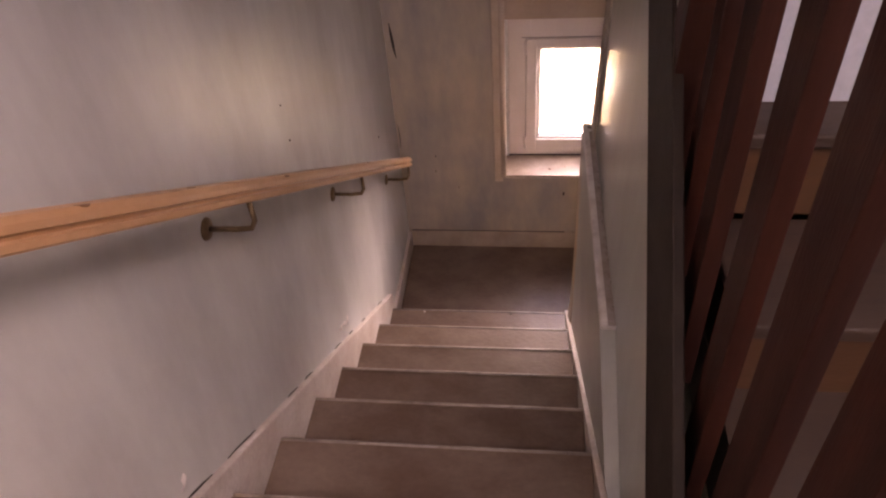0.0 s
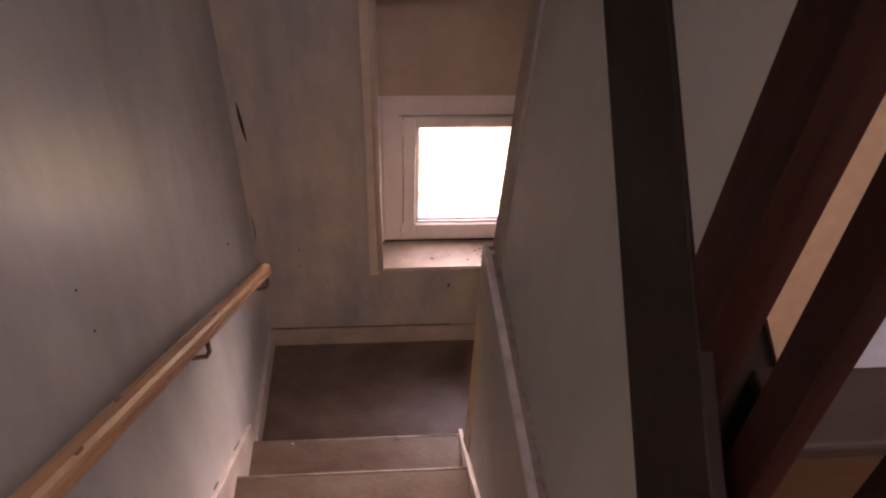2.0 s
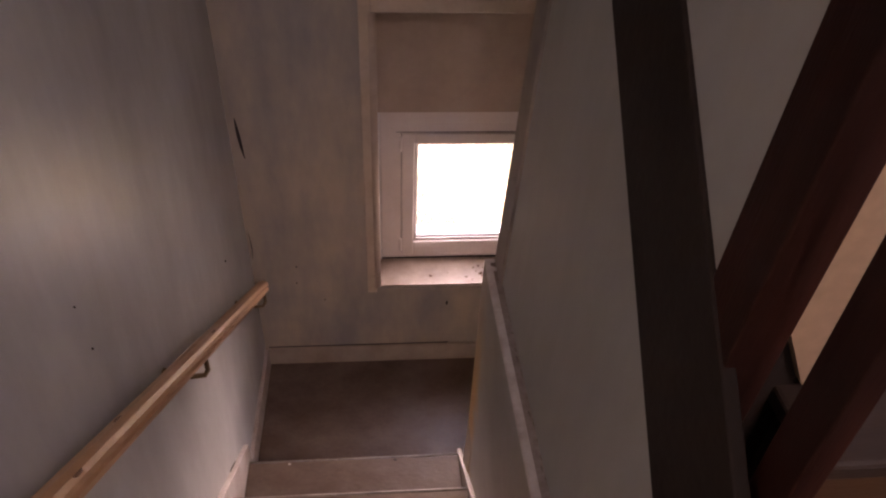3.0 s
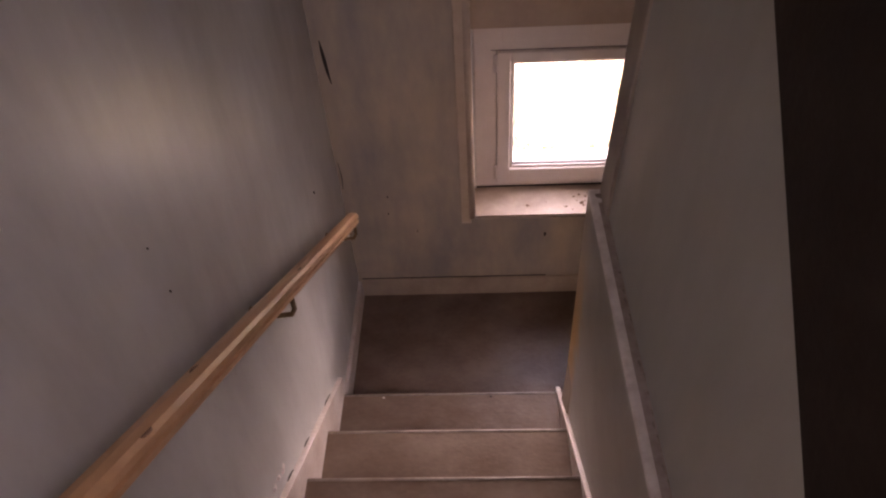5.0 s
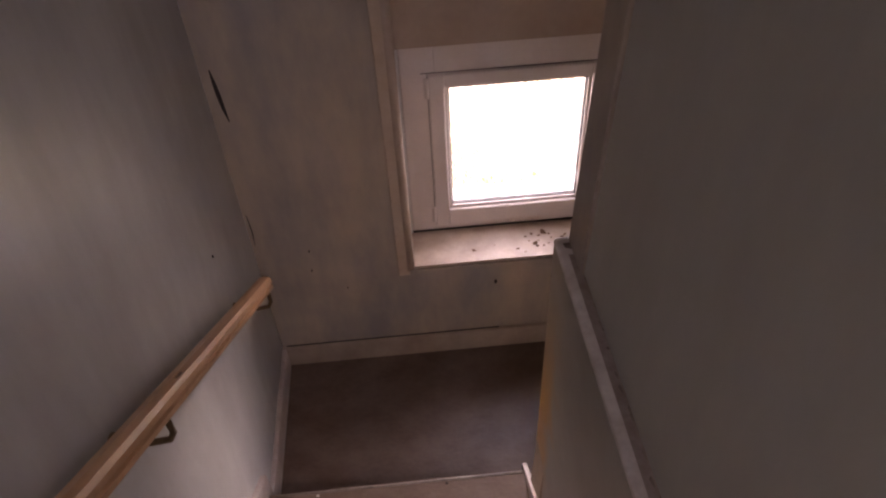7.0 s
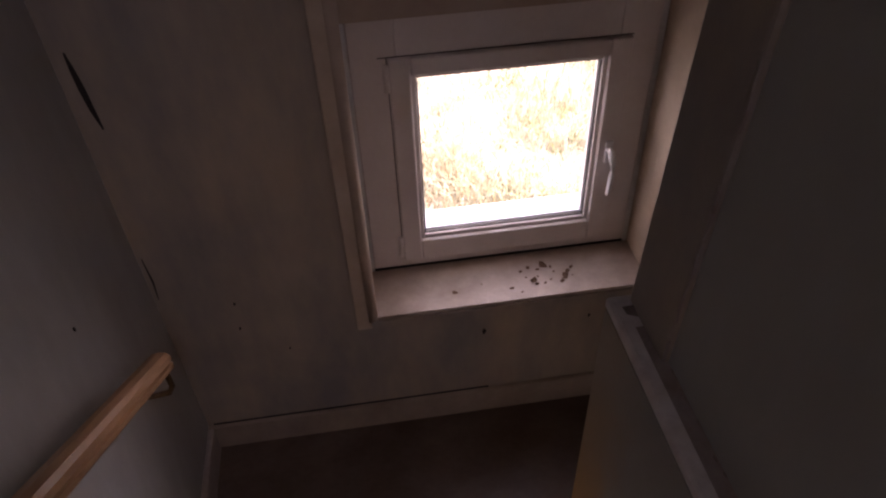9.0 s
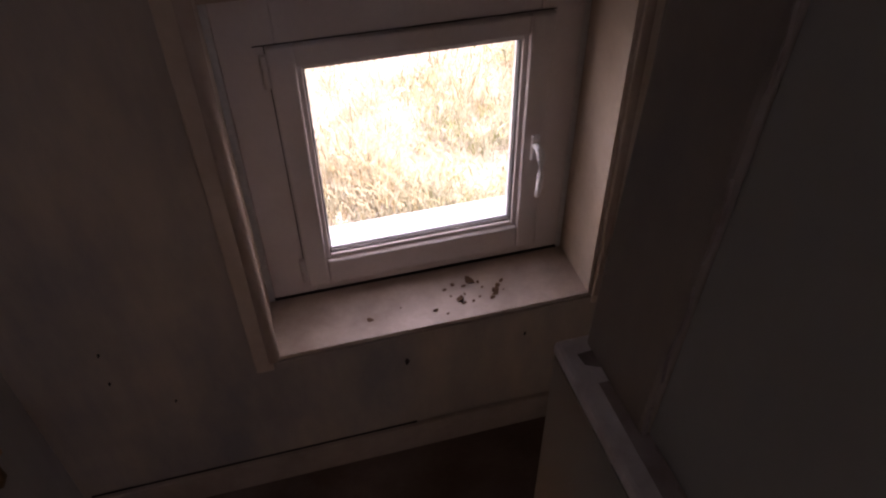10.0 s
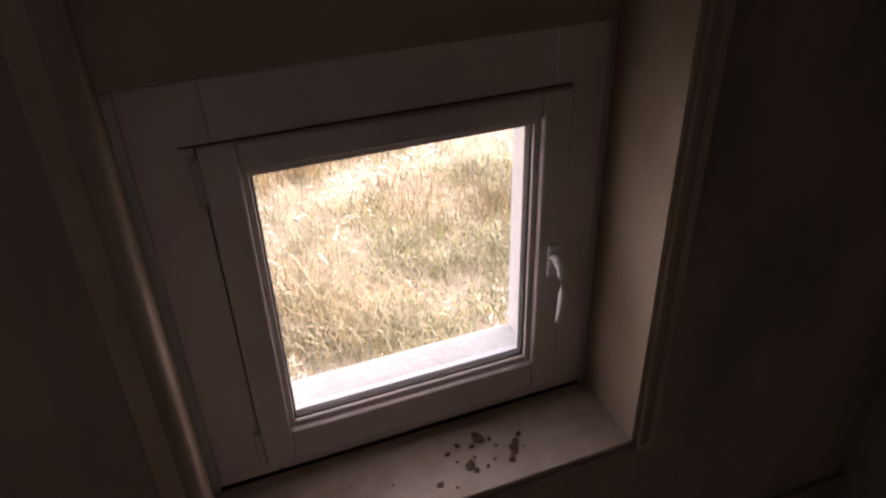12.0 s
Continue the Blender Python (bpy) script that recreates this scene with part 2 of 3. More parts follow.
bm = B()
box(bm, 0.0, 2.0, NOSE_Y, 0.0, -0.2, 0.0)
tagged(part("floor_landing", bm, M_TREAD), "worn brown painted landing floor", "floor", kind="structure")
bm = B()
box(bm, 0.0, 2.0, -5.3, HALL_Y, HALL_Z - 0.2, HALL_Z)
box(bm, 1.04, 2.0, HALL_Y, -1.83, HALL_Z - 0.2, HALL_Z)
tagged(part("floor_hall", bm, M_DKTREAD), "brown wooden hall floor", "floor", kind="structure")

# ---------------------------------------------------------------- lower staircase
stairs = thing("staircase", "worn brown painted wooden staircase with pale nosings", "staircase")


def tread_outline(y_far, depth, z):
    n = [(y_far - depth, z), (y_far - depth, z - 0.03), (y_far - 0.012, z - 0.03)]
    for k in range(5):
        a = -math.pi / 2 + math.pi * k / 4
        n.append((y_far - 0.012 + 0.013 * math.cos(a), z - 0.015 + 0.015 * math.sin(a)))
    return n


for k in range(1, TOP):
    y, z = NOSE_Y - RUN * (k - 1), RISE * k
    t = part("tread", prism(B(), tread_outline(y + 0.02, RUN + 0.02, z), "x", 0.021, 0.855), M_TREAD, stairs)
    bm = B()
    tube(bm, [(0.022, y + 0.014, z - 0.004), (0.3, y + 0.014, z - 0.0035), (0.6, y + 0.014, z - 0.004), (0.854, y + 0.014, z - 0.0035)], 0.0065, 8)
    part("nosing", bm, M_NOSE, t, "worn pale nosing edge")
    part("riser", box(B(), 0.021, 0.855, y - 0.02, y, z - RISE, z - 0.03), M_TREAD, stairs)
part("riser", box(B(), 0.021, 0.855, HALL_Y - 0.02, HALL_Y, HALL_Z - RISE, HALL_Z - 0.002), M_TREAD, stairs)

for side, (a, b, up) in {"left": (0.0, 0.021, 0.10), "right": (0.855, 0.872, 0.015)}.items():
    ys, ye = NOSE_Y + 0.06, HALL_Y
    outline = [(ys, 0.0), (ys, nose_line(ys) + up), (ye, nose_line(ye) + up), (ye, nose_line(ye) - 0.35), (NOSE_Y - 0.3, 0.0)]
    sk = part("skirting", prism(B(), outline, "x", a, b, 0.003), M_SKIRT, stairs, "chipped beige sloping skirting board")

tagged(part("baseboard", box(B(), 0.0, 2.0, -0.016, 0.0, 0.0, 0.106, 0.004), M_BASE), "beige painted baseboard under the window", "baseboard", kind="structure")
tagged(part("baseboard", box(B(), 0.0, 0.018, NOSE_Y + 0.061, -0.017, 0.0, 0.106, 0.004), M_SKIRT), "beige painted baseboard of the landing", "baseboard", kind="structure")

tagged(part("trim", box(B(), 0.018, 0.87, -0.005, -0.0005, 0.1062, 0.1085), M_DARK), "thin dark gap line above the baseboard", "trim", kind="structure")

# ---------------------------------------------------------------- partition and ledge
def lean(ob, x_at=1.28, slope=0.038):
    """The partition leans slightly away from the stairs."""
    for v in ob.data.vertices:
        v.co.x += slope * (v.co.z - x_at)
    return ob


def low(y):
    """Lower edge of the upper flight's stringer."""
    return 2.09 + 0.73 * (y + 1.5)


bm = B()
prism(bm, [(-0.853, 0.9), (-0.853, CEIL), (-1.80, CEIL), (-1.80, 0.6), (-1.3, 0.3)], "x", XR, XR + 0.09)
prism(bm, [(-1.80, 0.6), (-1.80, low(-1.80) + 0.05), (-2.60, low(-2.60) + 0.05), (-2.84, 1.30), (-2.84, 0.6)], "x", XR, XR + 0.0115)
tagged(lean(part("wall_partition", bm, M_PANEL)), "grey green gloss painted stair partition", "wall", kind="structure")
tagged(lean(part("wall_post", box(B(), XR - 0.008, XR + 0.12, -0.852, -0.735, -0.2, CEIL, 0.006), M_BACK)), "stained cream plaster pier at the end of the partition", "wall", kind="structure")
bm = B()
prism(bm, [(-0.735, 0.0), (-0.735, 1.247), (-1.78, 1.296), (-2.2, 1.15), (-2.2, 0.9), (-1.3, 0.2), (-1.0, 0.0)], "x", 0.873, XR + 0.01)
tagged(part("wall_lining", bm, M_LINING), "grey green painted lower wall lining with an ochre patch", "wall", kind="structure")
ledge = part("ledge", prism(B(), [(-0.728, 1.246), (-0.728, 1.264), (-1.785, 1.313), (-1.785, 1.295)], "x", 0.8725, XR + 0.012, 0.006), M_CAP)
tagged(ledge, "narrow white ledge with peeling paint", "ledge", kind="structure")
part("worn_strip", prism(B(), [(-0.790, 1.260), (-0.790, 1.2675), (-1.783, 1.3135), (-1.783, 1.306)], "x", 0.893, XR + 0.0115), M_CAPWORN, ledge, "brown worn back half of the ledge")
r = np.random.RandomState(5)
for n in range(26):
    y = -0.75 - 0.039 * n + r.uniform(-0.015, 0.015)
    z = 1.264 + (1.313 - 1.264) * (-0.728 - y) / 1.057 + 0.0004
    w, l = r.uniform(0.0015, 0.0035), r.uniform(0.006, 0.02)
    x = 0.912 - w * r.uniform(0.3, 2.0)
    bm = B()
    prism(bm, [(x - w, y), (x - w * 0.4, y - l * 0.6), (x + w * 0.6, y - l), (x + w, y - l * 0.2), (x + w * 0.3, y + l * 0.3)], "z", z - 0.002, z + 0.0006)
    for v in bm.verts:
        v.co.z += -0.046 * (v.co.y - y)
    part("bare_chip", bm, M_NOSE, ledge, "dark spot of bare wood where paint has peeled")

part("notch", prism(B(), [(0.888, -0.752), (0.9175, -0.750), (0.9175, -0.778), (0.902, -0.772), (0.890, -0.766)], "z", 1.2640, 1.2662), M_NOSE, ledge, "dark broken notch at the end of the ledge")

# ---------------------------------------------------------------- upper flight
upper = thing("upper_staircase", "amber wooden steps with a dark brown stringer", "staircase")
lean(part("stringer", prism(B(), [(-1.0, low(-1.0)), (-1.0, low(-1.0) + 0.29), (-2.75, low(-2.75) + 0.29), (-2.75, low(-2.75))], "x", XR - 0.008, XR + 0.012, 0.003), M_STRING, upper, "dark brown sloping stringer board"))
for k, (y, z) in enumerate(((-2.21, 1.81), (-1.95, 2.02))):
    part("riser", box(B(), 1.04, 1.99, y, y + 0.02, z - 0.19, z - 0.03), M_OAK, upper, "amber riser")
    part("tread", box(B(), 1.04, 1.99, y - 0.02, y + 0.27 - 0.16 * k, z - 0.03, z, 0.006), M_DKTREAD, upper, "dark brown tread")
part("riser", box(B(), 1.066, 1.99, -1.836, -1.8295, 1.64, 2.018), M_DKTREAD, upper, "dark brown riser under the closing board")
board = thing("blocking_board", "white board closing off the upper stairs with a tan edge strip", "board")
part("panel", box(B(), 1.09, 1.99, -1.86, -1.83, 2.022, CEIL - 0.01), M_WHITE, board)
part("edge_strip", prism(B(), [(1.004, 2.15), (1.06, 2.04), (1.089, 2.03), (1.089, CEIL - 0.01), (1.004, CEIL - 0.01)], "y", -1.87, -1.83), M_TAN, board, "tan wooden edge strip")
part("stringer_end", prism(B(), [(1.0, 2.16), (1.064, 2.034), (1.064, 1.75), (1.0, 1.75)], "y", -1.853, -1.8305), M_STRING, upper, "dark brown end of the inner stringer")

rail_b = thing("slat_balustrade", "dark red-brown balustrade of broad upright wooden slats", "balustrade")
lean(part("post", box(box(B(), 0.908, 0.968, -1.888, -1.801, 1.875, 3.0, 0.003), 0.9245, 0.968, -1.888, -1.801, 1.55, 1.875), M_SLAT, rail_b, "dark brown newel post"))
# dark sheet added to keep the lit wall end behind the stringer dark
lean(part("dark_filler", box(B(), 0.9685, 1.04, -1.845, -1.8295, 1.2, 2.03), M_SLAT, rail_b, "added dark filler covering the lit wall end behind the stringer"))
for y0, y1 in ((-2.024, -1.968), (-2.192, -2.118), (-2.39, -2.315), (-2.58, -2.49), (-2.76, -2.67), (-2.94, -2.85), (-3.12, -3.03)):
    part("slat", box(B(), 0.967, 0.997, y0, y1, max(low(y0) + 0.02, 1.45), 3.0, 0.0025), M_SLAT, rail_b)

# ---------------------------------------------------------------- handrail
hand = thing("handrail", "varnished pine wall handrail on tarnished brass brackets", "handrail")
rz = lambda y: 1.578 - 0.66 * (y + 1.5)
bm = B()
prof = [(-0.022, -0.022), (0.022, -0.022), (0.025, -0.018), (0.025, -0.007), (0.017, -0.004), (0.017, 0.001), (0.027, 0.006), (0.026, 0.018), (0.018, 0.028), (0, 0.031), (-0.018, 0.028), (-0.026, 0.018), (-0.027, 0.006), (-0.017, 0.001), (-0.017, -0.004), (-0.025, -0.007), (-0.025, -0.018)]
rows = []
for y in (-0.346, -0.352, -1.0, -2.0, -3.3):
    sc = 0.86 if y == -0.346 else 1.0
    rows.append([bm.verts.new((0.114 + 0.76 * u * sc, y, rz(y) + v * 1.02 * sc)) for u, v in prof])
for a, b in zip(rows, rows[1:]):
    for i in range(len(prof)):
        bm.faces.new((a[i], a[(i + 1) % len(prof)], b[(i + 1) % len(prof)], b[i]))
bm.faces.new(rows[0])
bm.faces.new(rows[-1][::-1])
bmesh.ops.recalc_face_normals(bm, faces=bm.faces[:])
rail = part("rail", bm, M_RAIL, hand)
for y, dx in ((-1.60, -0.004), (-1.78, 0.012), (-1.05, 0.006), (-2.16, 0.004), (-2.42, 0.010)):
    knot = tube(B(), [(0, 0, -0.004), (0, 0, 0.0006)], [0.0085, 0.0075], 12)
    for v in knot.verts:
        v.co = Vector((0.114 + dx + v.co.x * 0.7, y + v.co.y * 1.9, rz(y + v.co.y * 1.9) + 0.0306 - 18 * dx * dx + v.co.z))
    part("knot", knot, M_KNOT, rail, "dark wood knot")
for y in (-0.36, -1.14, -1.97, -2.80):
    z = rz(y)
    br = part("bracket", tube(B(), [(0.004, y, z - 0.10), (0.07, y, z - 0.10), (0.105, y, z - 0.095), (0.115, y, z - 0.075), (0.115, y, z - 0.024)], 0.0065, 8), M_BRASS, hand, "bent brass bracket arm")
    part("rosette", tube(B(), [(0.0005, y, z - 0.10), (0.006, y, z - 0.10), (0.010, y, z - 0.10)], [0.026, 0.024, 0.012], 16), M_BRASS, br)

# ---------------------------------------------------------------- window
win = thing("window_1", "small white framed casement window in a deep niche", "window", kind="structure")
FX0, FX1, FZ0, FZ1, FY = 0.562, 1.312, 0.499, 1.268, 0.18
GX0, GX1, GZ0, GZ1 = 0.704, 1.190, 0.602, 1.122


def ring(bm, o, i, y0, y1, bevel=0.003):
    ax0, ax1, az0, az1 = o
    bx0, bx1, bz0, bz1 = i
    box(bm, ax0, bx0, y0, y1, az0, az1, bevel)
    box(bm, bx1, ax1, y0, y1, az0, az1, bevel)
    box(bm, bx0, bx1, y0, y1, az0, bz0, bevel)
    box(bm, bx0, bx1, y0, y1, bz1, az1, bevel)
    return bm


part("window_frame", ring(B(), (FX0, FX1, FZ0, FZ1), (0.672, 1.215, 0.56, 1.145), FY, FY + 0.07), M_FRAME, win)
sash = part("sash", ring(B(), (0.651, 1.245, 0.530, 1.168), (GX0, GX1, GZ0, GZ1), FY - 0.016, FY + 0.05, 0.005), M_FRAME, win, "white casement sash")
part("glazing_bead", ring(B(), (GX0 - 0.001, GX1 + 0.001, GZ0 - 0.001, GZ1 + 0.001), (GX0 + 0.012, GX1 - 0.012, GZ0 + 0.012, GZ1 - 0.012), FY - 0.004, FY + 0.01), M_FRAME, sash)
part("gasket", ring(B(), (GX0 + 0.011, GX1 - 0.011, GZ0 + 0.011, GZ1 - 0.011), (GX0 + 0.015, GX1 - 0.015, GZ0 + 0.015, GZ1 - 0.015), FY + 0.004, FY + 0.0115, 0.0), M_DARK, sash, "black rubber glazing gasket")
part("spacer", ring(B(), (GX0 + 0.0, GX1 - 0.0, GZ0 + 0.0, GZ1 - 0.0), (GX0 + 0.018, GX1 - 0.018, GZ0 + 0.018, GZ1 - 0.018), FY + 0.020, FY + 0.032, 0.0), M_HANDLE, sash, "pale glazing spacer")
part("drip_gap", box(B(), FX0, FX1, FY - 0.002, FY + 0.01, 0.4925, 0.4945), M_DARK, win, "dark gap under the frame")
# dark bar paints the shade of the groove above the sash
part("sash_line", box(B(), 0.628, 1.248, FY - 0.001, FY + 0.002, 1.1683, 1.1703), M_DARK, win, "dark strip drawn as the shade in the groove above the sash")
part("sash_line", box(B(), 0.6485, 0.6503, FY - 0.0015, FY + 0.002, 0.535, 1.168), M_DARK, win, "dark gap beside the sash")
pane = part("pane", box(B(), GX0, GX1, FY + 0.012, FY + 0.016, GZ0, GZ1), M_GLASS, sash, "clear glass pane")
pane.visible_shadow = False
h = part("handle", box(B(), 1.208, 1.230, FY - 0.024, FY - 0.0155, 0.808, 0.878, 0.004), M_HANDLE, sash, "white lever handle")
part("grip", tube(B(), [(1.219, FY - 0.022, 0.852), (1.219, FY - 0.040, 0.853), (1.220, FY - 0.052, 0.846), (1.222, FY - 0.056, 0.828), (1.2235, FY - 0.056, 0.79), (1.2235, FY - 0.053, 0.75), (1.222, FY - 0.049, 0.722)], [0.009, 0.009, 0.0095, 0.009, 0.008, 0.0075, 0.006], 12), M_HANDLE, h)
for z in (0.585, 1.12):
    part("hinge", tube(B(), [(0.645, FY - 0.012, z - 0.035), (0.645, FY - 0.012, z + 0.035)], 0.007, 10), M_FRAME, win)
part("window_sill", box(B(), WIN[0], WIN[1], -0.006, FY, 0.480, 0.492, 0.003), M_SILL, win, "dusty painted window sill")
for side, xx in (("l", (WIN[0] - 0.006, WIN[0] + 0.004)), ("r", (WIN[1] - 0.004, WIN[1] + 0.006))):
    part("reveal", box(B(), xx[0], xx[1], -0.004, FY, 0.493, WIN[3]), M_TRIM, win, "yellowed painted reveal")
for xx in (WIN[0] - 0.007, WIN[1] + 0.0205):
    part("edge_bead", tube(B(), [(xx, 0.004, 0.484), (xx, 0.004, 1.1), (xx, 0.004, 1.74)], 0.0185, 20), M_NICHE, win, "rounded yellowed edge bead of the niche")
tr = thing("trim", "yellowed flat trim around the window niche", "trim", kind="structure")
part("trim_side", box(B(), 0.495, WIN[0] - 0.007, -0.012, 0.0, 0.456, 1.79, 0.003), M_TRIM, tr)
part("trim_side", box(B(), WIN[1] + 0.007, 1.378, -0.012, 0.0, 0.456, 1.79, 0.003), M_TRIM, tr)
part("trim_bottom", box(B(), WIN[0] - 0.006, WIN[1] + 0.006, -0.010, 0.0, 0.456, 0.479, 0.003), M_BACK, tr)
part("trim_top", box(B(), WIN[0] - 0.006, WIN[1] + 0.006, -0.012, 0.0, 1.745, 1.79, 0.003), M_TRIM, tr)
part("outer_sill", box(B(), ox0, ox1, FY + 0.07, 0.368, 0.50, 0.545, 0.004), M_CONC, win, "pale concrete outer sill")

# ---------------------------------------------------------------- outside
GROUND = -0.9
bm = B()
box(bm, -400, 400, 0.30, 600, GROUND - 0.3, GROUND)
tagged(part("ground", bm, M_SOIL), "dry stony grassland soil", "ground", kind="structure")


def blade_material(name, c0, c1):
    m = bpy.data.materials.new(name)
    m.use_nodes = True
    nt = m.node_tree
    b = nt.nodes["Principled BSDF"]
    geo = nt.nodes.new("ShaderNodeNewGeometry")
    rp = nt.nodes.new("ShaderNodeValToRGB")
    rp.color_ramp.elements[0].color, rp.color_ramp.elements[1].color = (*c0, 1), (*c1, 1)
    nt.links.new(geo.outputs["Random Per Island"], rp.inputs[0])
    nt.links.new(rp.outputs[0], b.inputs["Base Color"])
    b.inputs["Roughness"].default_value = 0.8
    b.inputs["Specular IOR Level"].default_value = 0.2
    return m


def clumps(seed, count, spread, x, y):
    r = np.random.RandomState(seed)
    cs = np.stack([r.uniform(*x, count), r.uniform(*y, count)], 1)
    return r, cs


def grass(name, label, mat, seed, tufts, per, spread, height, width, x=(-0.5, 5.0), y=(0.7, 10.0), splay=0.5, density=None):
    """Tufts of bent tapering blades as one mesh."""
    r, cs = clumps(seed, tufts, spread, x, y)
    verts, faces = [], []
    for c in cs:
        if density and r.uniform() > density(c[0], c[1]):
            continue
        hh = height * r.uniform(0.6, 1.3)
        for _ in range(int(per * r.uniform(0.5, 1.5))):
            p = c + r.normal(0, spread, 2)
            if p[1] < 0.5:
                continue
            a, l = r.uniform(0, 2 * math.pi), hh * r.uniform(0.5, 1.1)
            lean_x, lean_y = math.cos(a) * splay * r.uniform(0.2, 1), math.sin(a) * splay * r.uniform(0.2, 1)
            w = width * r.uniform(0.6, 1.3)
            sx, sy = r.normal(0, 1, 2)
            n = math.hypot(sx, sy) + 1e-6
            sx, sy = sx / n * w, sy / n * w
            i = len(verts)
            for f, ww in ((0.0, 1.0), (0.55, 0.8)):
                bx, by, bz = p[0] + lean_x * l * f * f, p[1] + lean_y * l * f * f, GROUND + l * f * (1 - 0.15 * splay * f)
                verts += [(bx - sx * ww, by - sy * ww, bz), (bx + sx * ww, by + sy * ww, bz)]
            verts.append((p[0] + lean_x * l, p[1] + lean_y * l, GROUND + l * (1 - 0.25 * splay)))
            faces += [(i, i + 1, i + 3, i + 2), (i + 2, i + 3, i + 4)]
    me = bpy.data.meshes.new(name)
    me.from_pydata(verts, [], faces)
    me.materials.append(mat)
    return tagged(new(name, me), label, "grass", kind="stuff")


M_STRAW = blade_material("straw_blades", (0.30, 0.28, 0.165), (0.48, 0.455, 0.33))
M_GREEN = blade_material("green_blades", (0.19, 0.21, 0.08), (0.34, 0.35, 0.16))
M_RUST = blade_material("rusty_stems", (0.27, 0.195, 0.095), (0.43, 0.34, 0.19))
M_PALE = blade_material("pale_seed_heads", (0.75, 0.70, 0.58), (0.88, 0.85, 0.78))


def strip(cx, cy):
    """Distance from the stony strip that crosses the field."""
    return abs(cy - 3.7 - 0.12 * cx + 0.3 * math.sin(cx * 2.1))


def patch(seed, scale, lo, hi):
    def f(cx, cy):
        v = noise.noise(Vector((cx * scale, cy * scale, seed))) * 0.5 + 0.5
        k = min(1.0, max(0.0, (v - lo) / (hi - lo)))
        return k * (0.15 if strip(cx, cy) < 0.32 else 1.0)
    return f


FX, FYR = (-0.2, 4.2), (0.9, 6.5)
grass("straw_litter", "flattened dry grass litter", M_STRAW, 5, 1700, 20, 0.13, 0.10, 0.0024, x=FX, y=FYR, splay=2.4)
grass("straw_grass", "dry straw coloured grass tufts", M_STRAW, 3, 1700, 24, 0.06, 0.27, 0.0028, x=FX, y=FYR, splay=0.9, density=patch(1.0, 1.6, 0.42, 0.62))
grass("green_weeds", "low green weeds among dry grass", M_GREEN, 7, 1700, 16, 0.07, 0.11, 0.0038, x=FX, y=FYR, splay=1.2, density=patch(5.0, 1.5, 0.32, 0.60))
grass("rusty_stems", "rust brown dead weed stems", M_RUST, 11, 1500, 24, 0.07, 0.27, 0.0026, x=FX, y=FYR, splay=0.8, density=patch(9.0, 1.0, 0.44, 0.62))
grass("pale_heads", "pale seed heads and white flowers", M_PALE, 13, 900, 3, 0.05, 0.08, 0.008, x=FX, y=FYR, splay=1.4, density=patch(14.0, 1.4, 0.35, 0.6))

# pale stones on the bare strip
r = np.random.RandomState(21)
bm = B()
for _ in range(260):
    cx = r.uniform(-0.3, 4.6)
    cy = 3.7 + 0.12 * cx - 0.3 * math.sin(cx * 2.1) + r.normal(0, 0.3)
    rad = r.uniform(0.006, 0.026)
    vs = bmesh.ops.create_icosphere(bm, subdivisions=1, radius=rad)["verts"]
    for v in vs:
        v.co = Vector((cx, cy, GROUND + rad * 0.3)) + Vector((v.co.x * r.uniform(0.8, 1.3), v.co.y * r.uniform(0.8, 1.3), v.co.z * 0.6))
tagged(part("pale_stones", bm, M_CONC), "scattered pale field stones", "stones", kind="stuff")

# ---------------------------------------------------------------- small traces of age
for n, (x, y, size) in enumerate(((0.779, 0.05, 0.013), (0.942, 0.038, 0.010), (0.967, 0.019, 0.006), (1.01, 0.059, 0.016), (1.016, 0.043, 0.010), (1.04, 0.044, 0.008), (1.105, 0.063, 0.018), (1.089, 0.041, 0.011), (1.114, 0.081, 0.012), (1.05, 0.116, 0.020), (1.003, 0.112, 0.012), (0.99, 0.075, 0.006), (1.025, 0.072, 0.006), (1.06, 0.055, 0.005), (1.075, 0.085, 0.007), (1.095, 0.052, 0.006), (1.125, 0.062, 0.005), (1.03, 0.10, 0.009), (0.98, 0.10, 0.007), (1.13, 0.095, 0.010), (1.07, 0.105, 0.008), (0.86, 0.07, 0.004))):
    r = np.random.RandomState(100 + n)
    bm = B()
    rim = [bm.verts.new((size * (0.6 + 0.5 * r.uniform()) * math.cos(a) * 1.2, size * (0.45 + 0.5 * r.uniform()) * math.sin(a), size * 0.5 * r.uniform(0.1, 1.0))) for a in np.linspace(0, 2 * math.pi, 8)[:-1]]
    mid = bm.verts.new((0, 0, 0.001))
    low_rim = [bm.verts.new((v.co.x * 0.9, v.co.y * 0.9, v.co.z - 0.0015)) for v in rim]
    for k in range(7):
        bm.faces.new((mid, rim[k], rim[(k + 1) % 7]))
        bm.faces.new((rim[k], low_rim[k], low_rim[(k + 1) % 7], rim[(k + 1) % 7]))
    bm.faces.new(low_rim[::-1])
    bmesh.ops.scale(bm, vec=(0.75, 0.7, 0.6), verts=bm.verts[:])
    ob = part("dead_leaf", bm, M_DEBRIS)
    ob.matrix_world = pose(x, y, 0.4932, 0, 0, r.uniform(0, 360))
    tagged(ob, "curled brown dead leaf crumb on the window sill", "leaf", "crumbs on the sill")


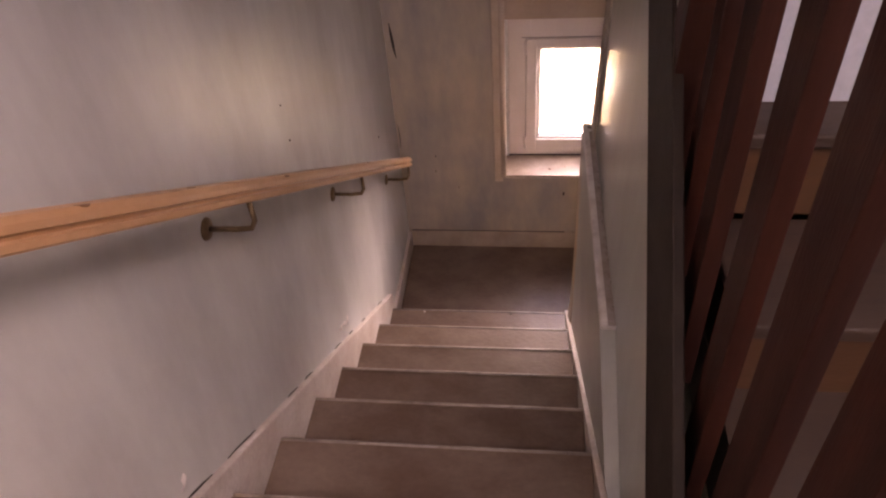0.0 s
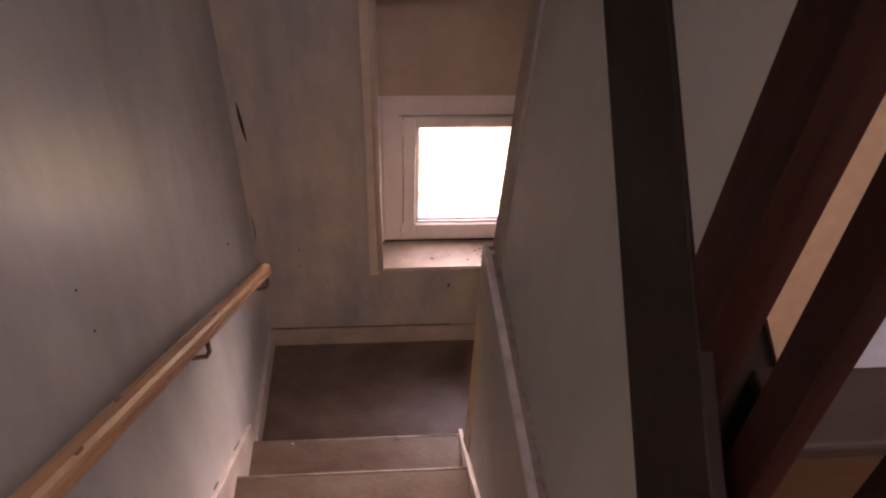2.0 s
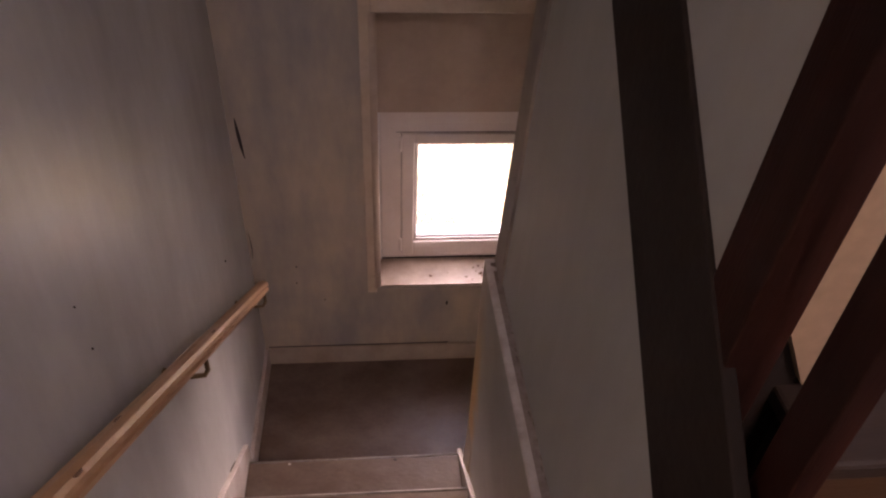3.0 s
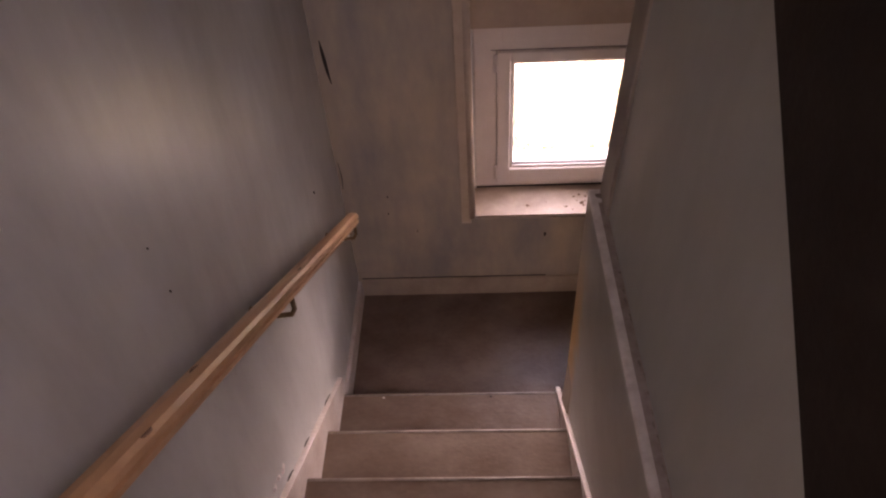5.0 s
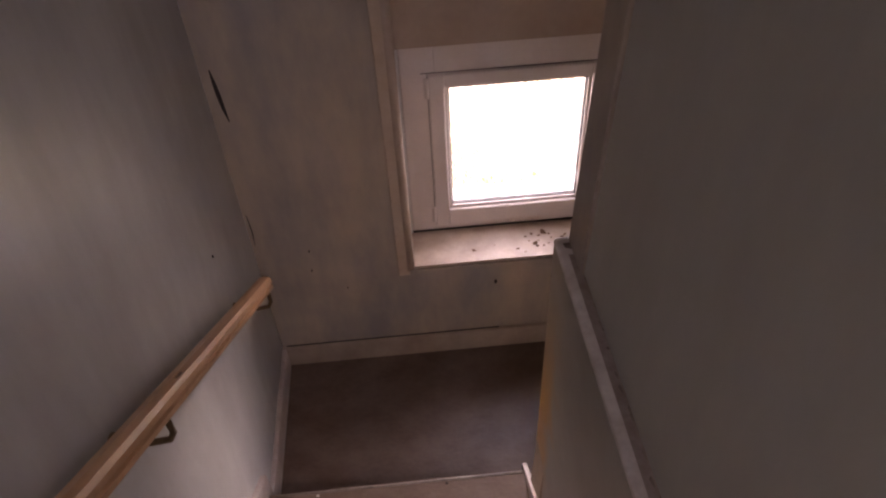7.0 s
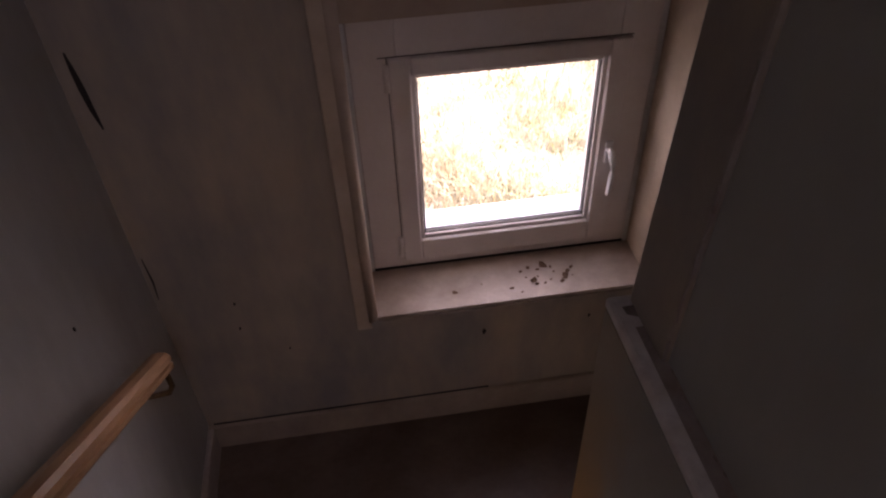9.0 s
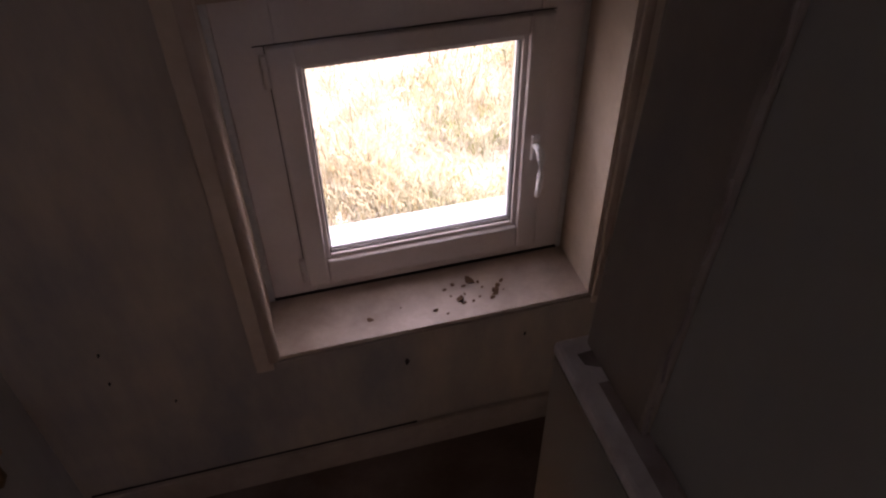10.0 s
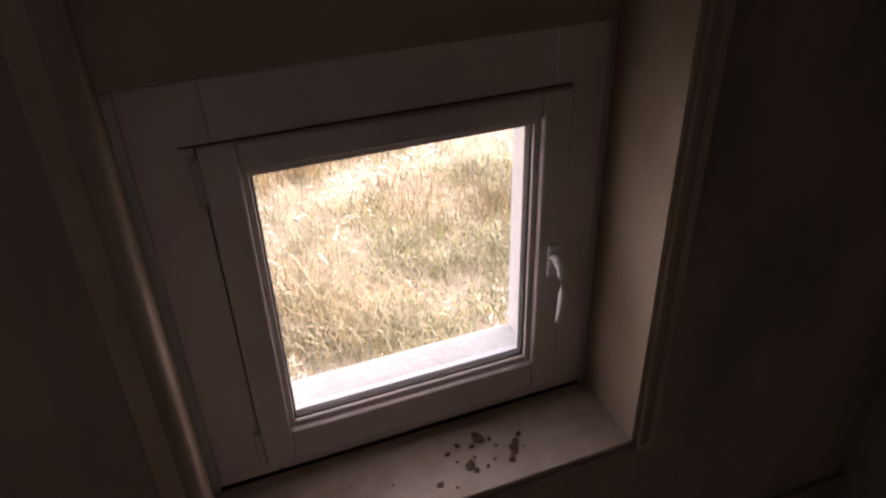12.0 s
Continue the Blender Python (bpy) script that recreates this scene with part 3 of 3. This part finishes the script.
def sliver(points, width, y=None, x=None):
    """A thin ragged crack lying on a wall, given along its middle."""
    bm = B()
    n = len(points)
    rows = []
    for k, (u, z) in enumerate(points):
        w = width * math.sin(math.pi * (k + 0.3) / (n - 0.4)) * 0.5
        if y is not None:
            rows.append([bm.verts.new(c) for c in ((u - w, y, z), (u + w, y, z), (u + w, y + 0.003, z), (u - w, y + 0.003, z))])
        else:
            rows.append([bm.verts.new(c) for c in ((x, u - w, z), (x, u + w, z), (x - 0.003, u + w, z), (x - 0.003, u - w, z))])
    for a, b in zip(rows, rows[1:]):
        for k in range(4):
            bm.faces.new((a[k], a[(k + 1) % 4], b[(k + 1) % 4], b[k]))
    bmesh.ops.recalc_face_normals(bm, faces=bm.faces[:])
    return bm


back = bpy.data.objects["wall_back"]
part("plaster_crack", sliver([(0.030, 1.34), (0.033, 1.30), (0.036, 1.26), (0.040, 1.21), (0.046, 1.165)], 0.013, y=-0.0025), M_DARK, back, "dark crack in the corner plaster")
part("plaster_crack", sliver([(0.012, 0.80), (0.016, 0.72), (0.012, 0.66)], 0.004, y=-0.0025), M_DARK, back, "dark crack in the corner plaster")
for u, z, w in ((0.190, 0.61, 0.006), (0.184, 0.515, 0.006), (1.167, 0.382, 0.007), (0.854, 0.371, 0.012), (0.30, 0.41, 0.005)):
    part("wall_mark", sliver([(u, z + w), (u + 0.001, z), (u - 0.001, z - w)], w, y=-0.0022), M_DARK, back, "small dark mark")
left = bpy.data.objects["wall_left"]
r = np.random.RandomState(31)
y = -0.78
while y > -2.6:
    l = r.uniform(0.05, 0.16)
    bm = B()
    zs = [nose_line(y - f * l) + 0.1008 + r.uniform(-0.001, 0.002) for f in (0, 0.35, 0.7, 1)]
    ys = [y - f * l for f in (0, 0.35, 0.7, 1)]
    h = r.uniform(0.0025, 0.006)
    prism(bm, list(zip(ys, zs)) + [(ys[2], zs[2] + h), (ys[1], zs[1] + h * 0.8)], "x", 0.0005, 0.004)
    part("plaster_crack", bm, M_DARK, left, "dark gap along the top of the skirting")
    y -= l + r.uniform(0.04, 0.22)
for n, (y, z, size) in enumerate(((-1.308, 0.775, 0.030), (-1.383, 0.815, 0.020), (-2.391, 1.48, 0.034), (-1.345, 0.80, 0.014))):
    bm = B()
    rows = []
    for k in range(4):
        f = k / 3
        w = size * 0.35 * (1 - 0.5 * abs(f - 0.5))
        rows.append([bm.verts.new((0.002 + 0.011 * math.sin(f * 2.4) + dx, y + s_ * w + 0.2 * size * f, z + (f - 0.5) * size)) for s_, dx in ((-1, 0.003), (1, 0), (1, 0.0015), (-1, 0.0045))])
    for a, b in zip(rows, rows[1:]):
        for k in range(4):
            bm.faces.new((a[k], a[(k + 1) % 4], b[(k + 1) % 4], b[k]))
    bm.faces.new(rows[0])
    bm.faces.new(rows[-1][::-1])
    bmesh.ops.recalc_face_normals(bm, faces=bm.faces[:])
    part("paint_flake", bm, M_FRAME, left, "curled flake of loose paint")
for y, z, w in ((-0.38, 0.976, 0.005), (-1.40, 1.635, 0.003), (-1.405, 1.752, 0.0025)):
    part("wall_mark", sliver([(y, z + w), (y, z), (y, z - w)], w, x=0.003), M_DARK, left, "small dark mark")
for x, y, z, c in ((0.18, -0.70, RISE, M_FRAME), (0.599, -0.70, RISE, M_DARK), (0.42, -0.93, RISE, M_FRAME), (0.70, -0.85, RISE, M_DARK)):
    bm = B()
    box(bm, x - 0.005, x + 0.004, y - 0.003, y + 0.004, z + 0.0002, z + 0.003, 0.001)
    tagged(part("crumb", bm, c), "tiny crumb of debris on the stair tread", "debris", "crumbs on the stairs")

# ragged joint between pier and partition
pier = bpy.data.objects["wall_post"]
r = np.random.RandomState(44)
for z_lo, z_hi, w in ((1.275, 1.31, 0.004), (1.345, 1.45, 0.0012), (1.47, 1.54, 0.003), (1.60, 1.68, 0.0012)):
    n = 6
    left_edge, right_edge = [], []
    for k in range(n):
        z = z_lo + (z_hi - z_lo) * k / (n - 1)
        half = w * 0.5 * (0.25 + math.sin(math.pi * (k + 0.4) / (n - 0.2))) * r.uniform(0.6, 1.2)
        mid = -0.8535 + r.uniform(-0.002, 0.002)
        left_edge.append((mid - half, z))
        right_edge.append((mid + half, z))
    bm = prism(B(), left_edge + right_edge[::-1], "x", XR - 0.0095, XR - 0.0065)
    lean(part("plaster_crack", bm, M_CAPWORN, pier, "ragged dark crack along the pier"))
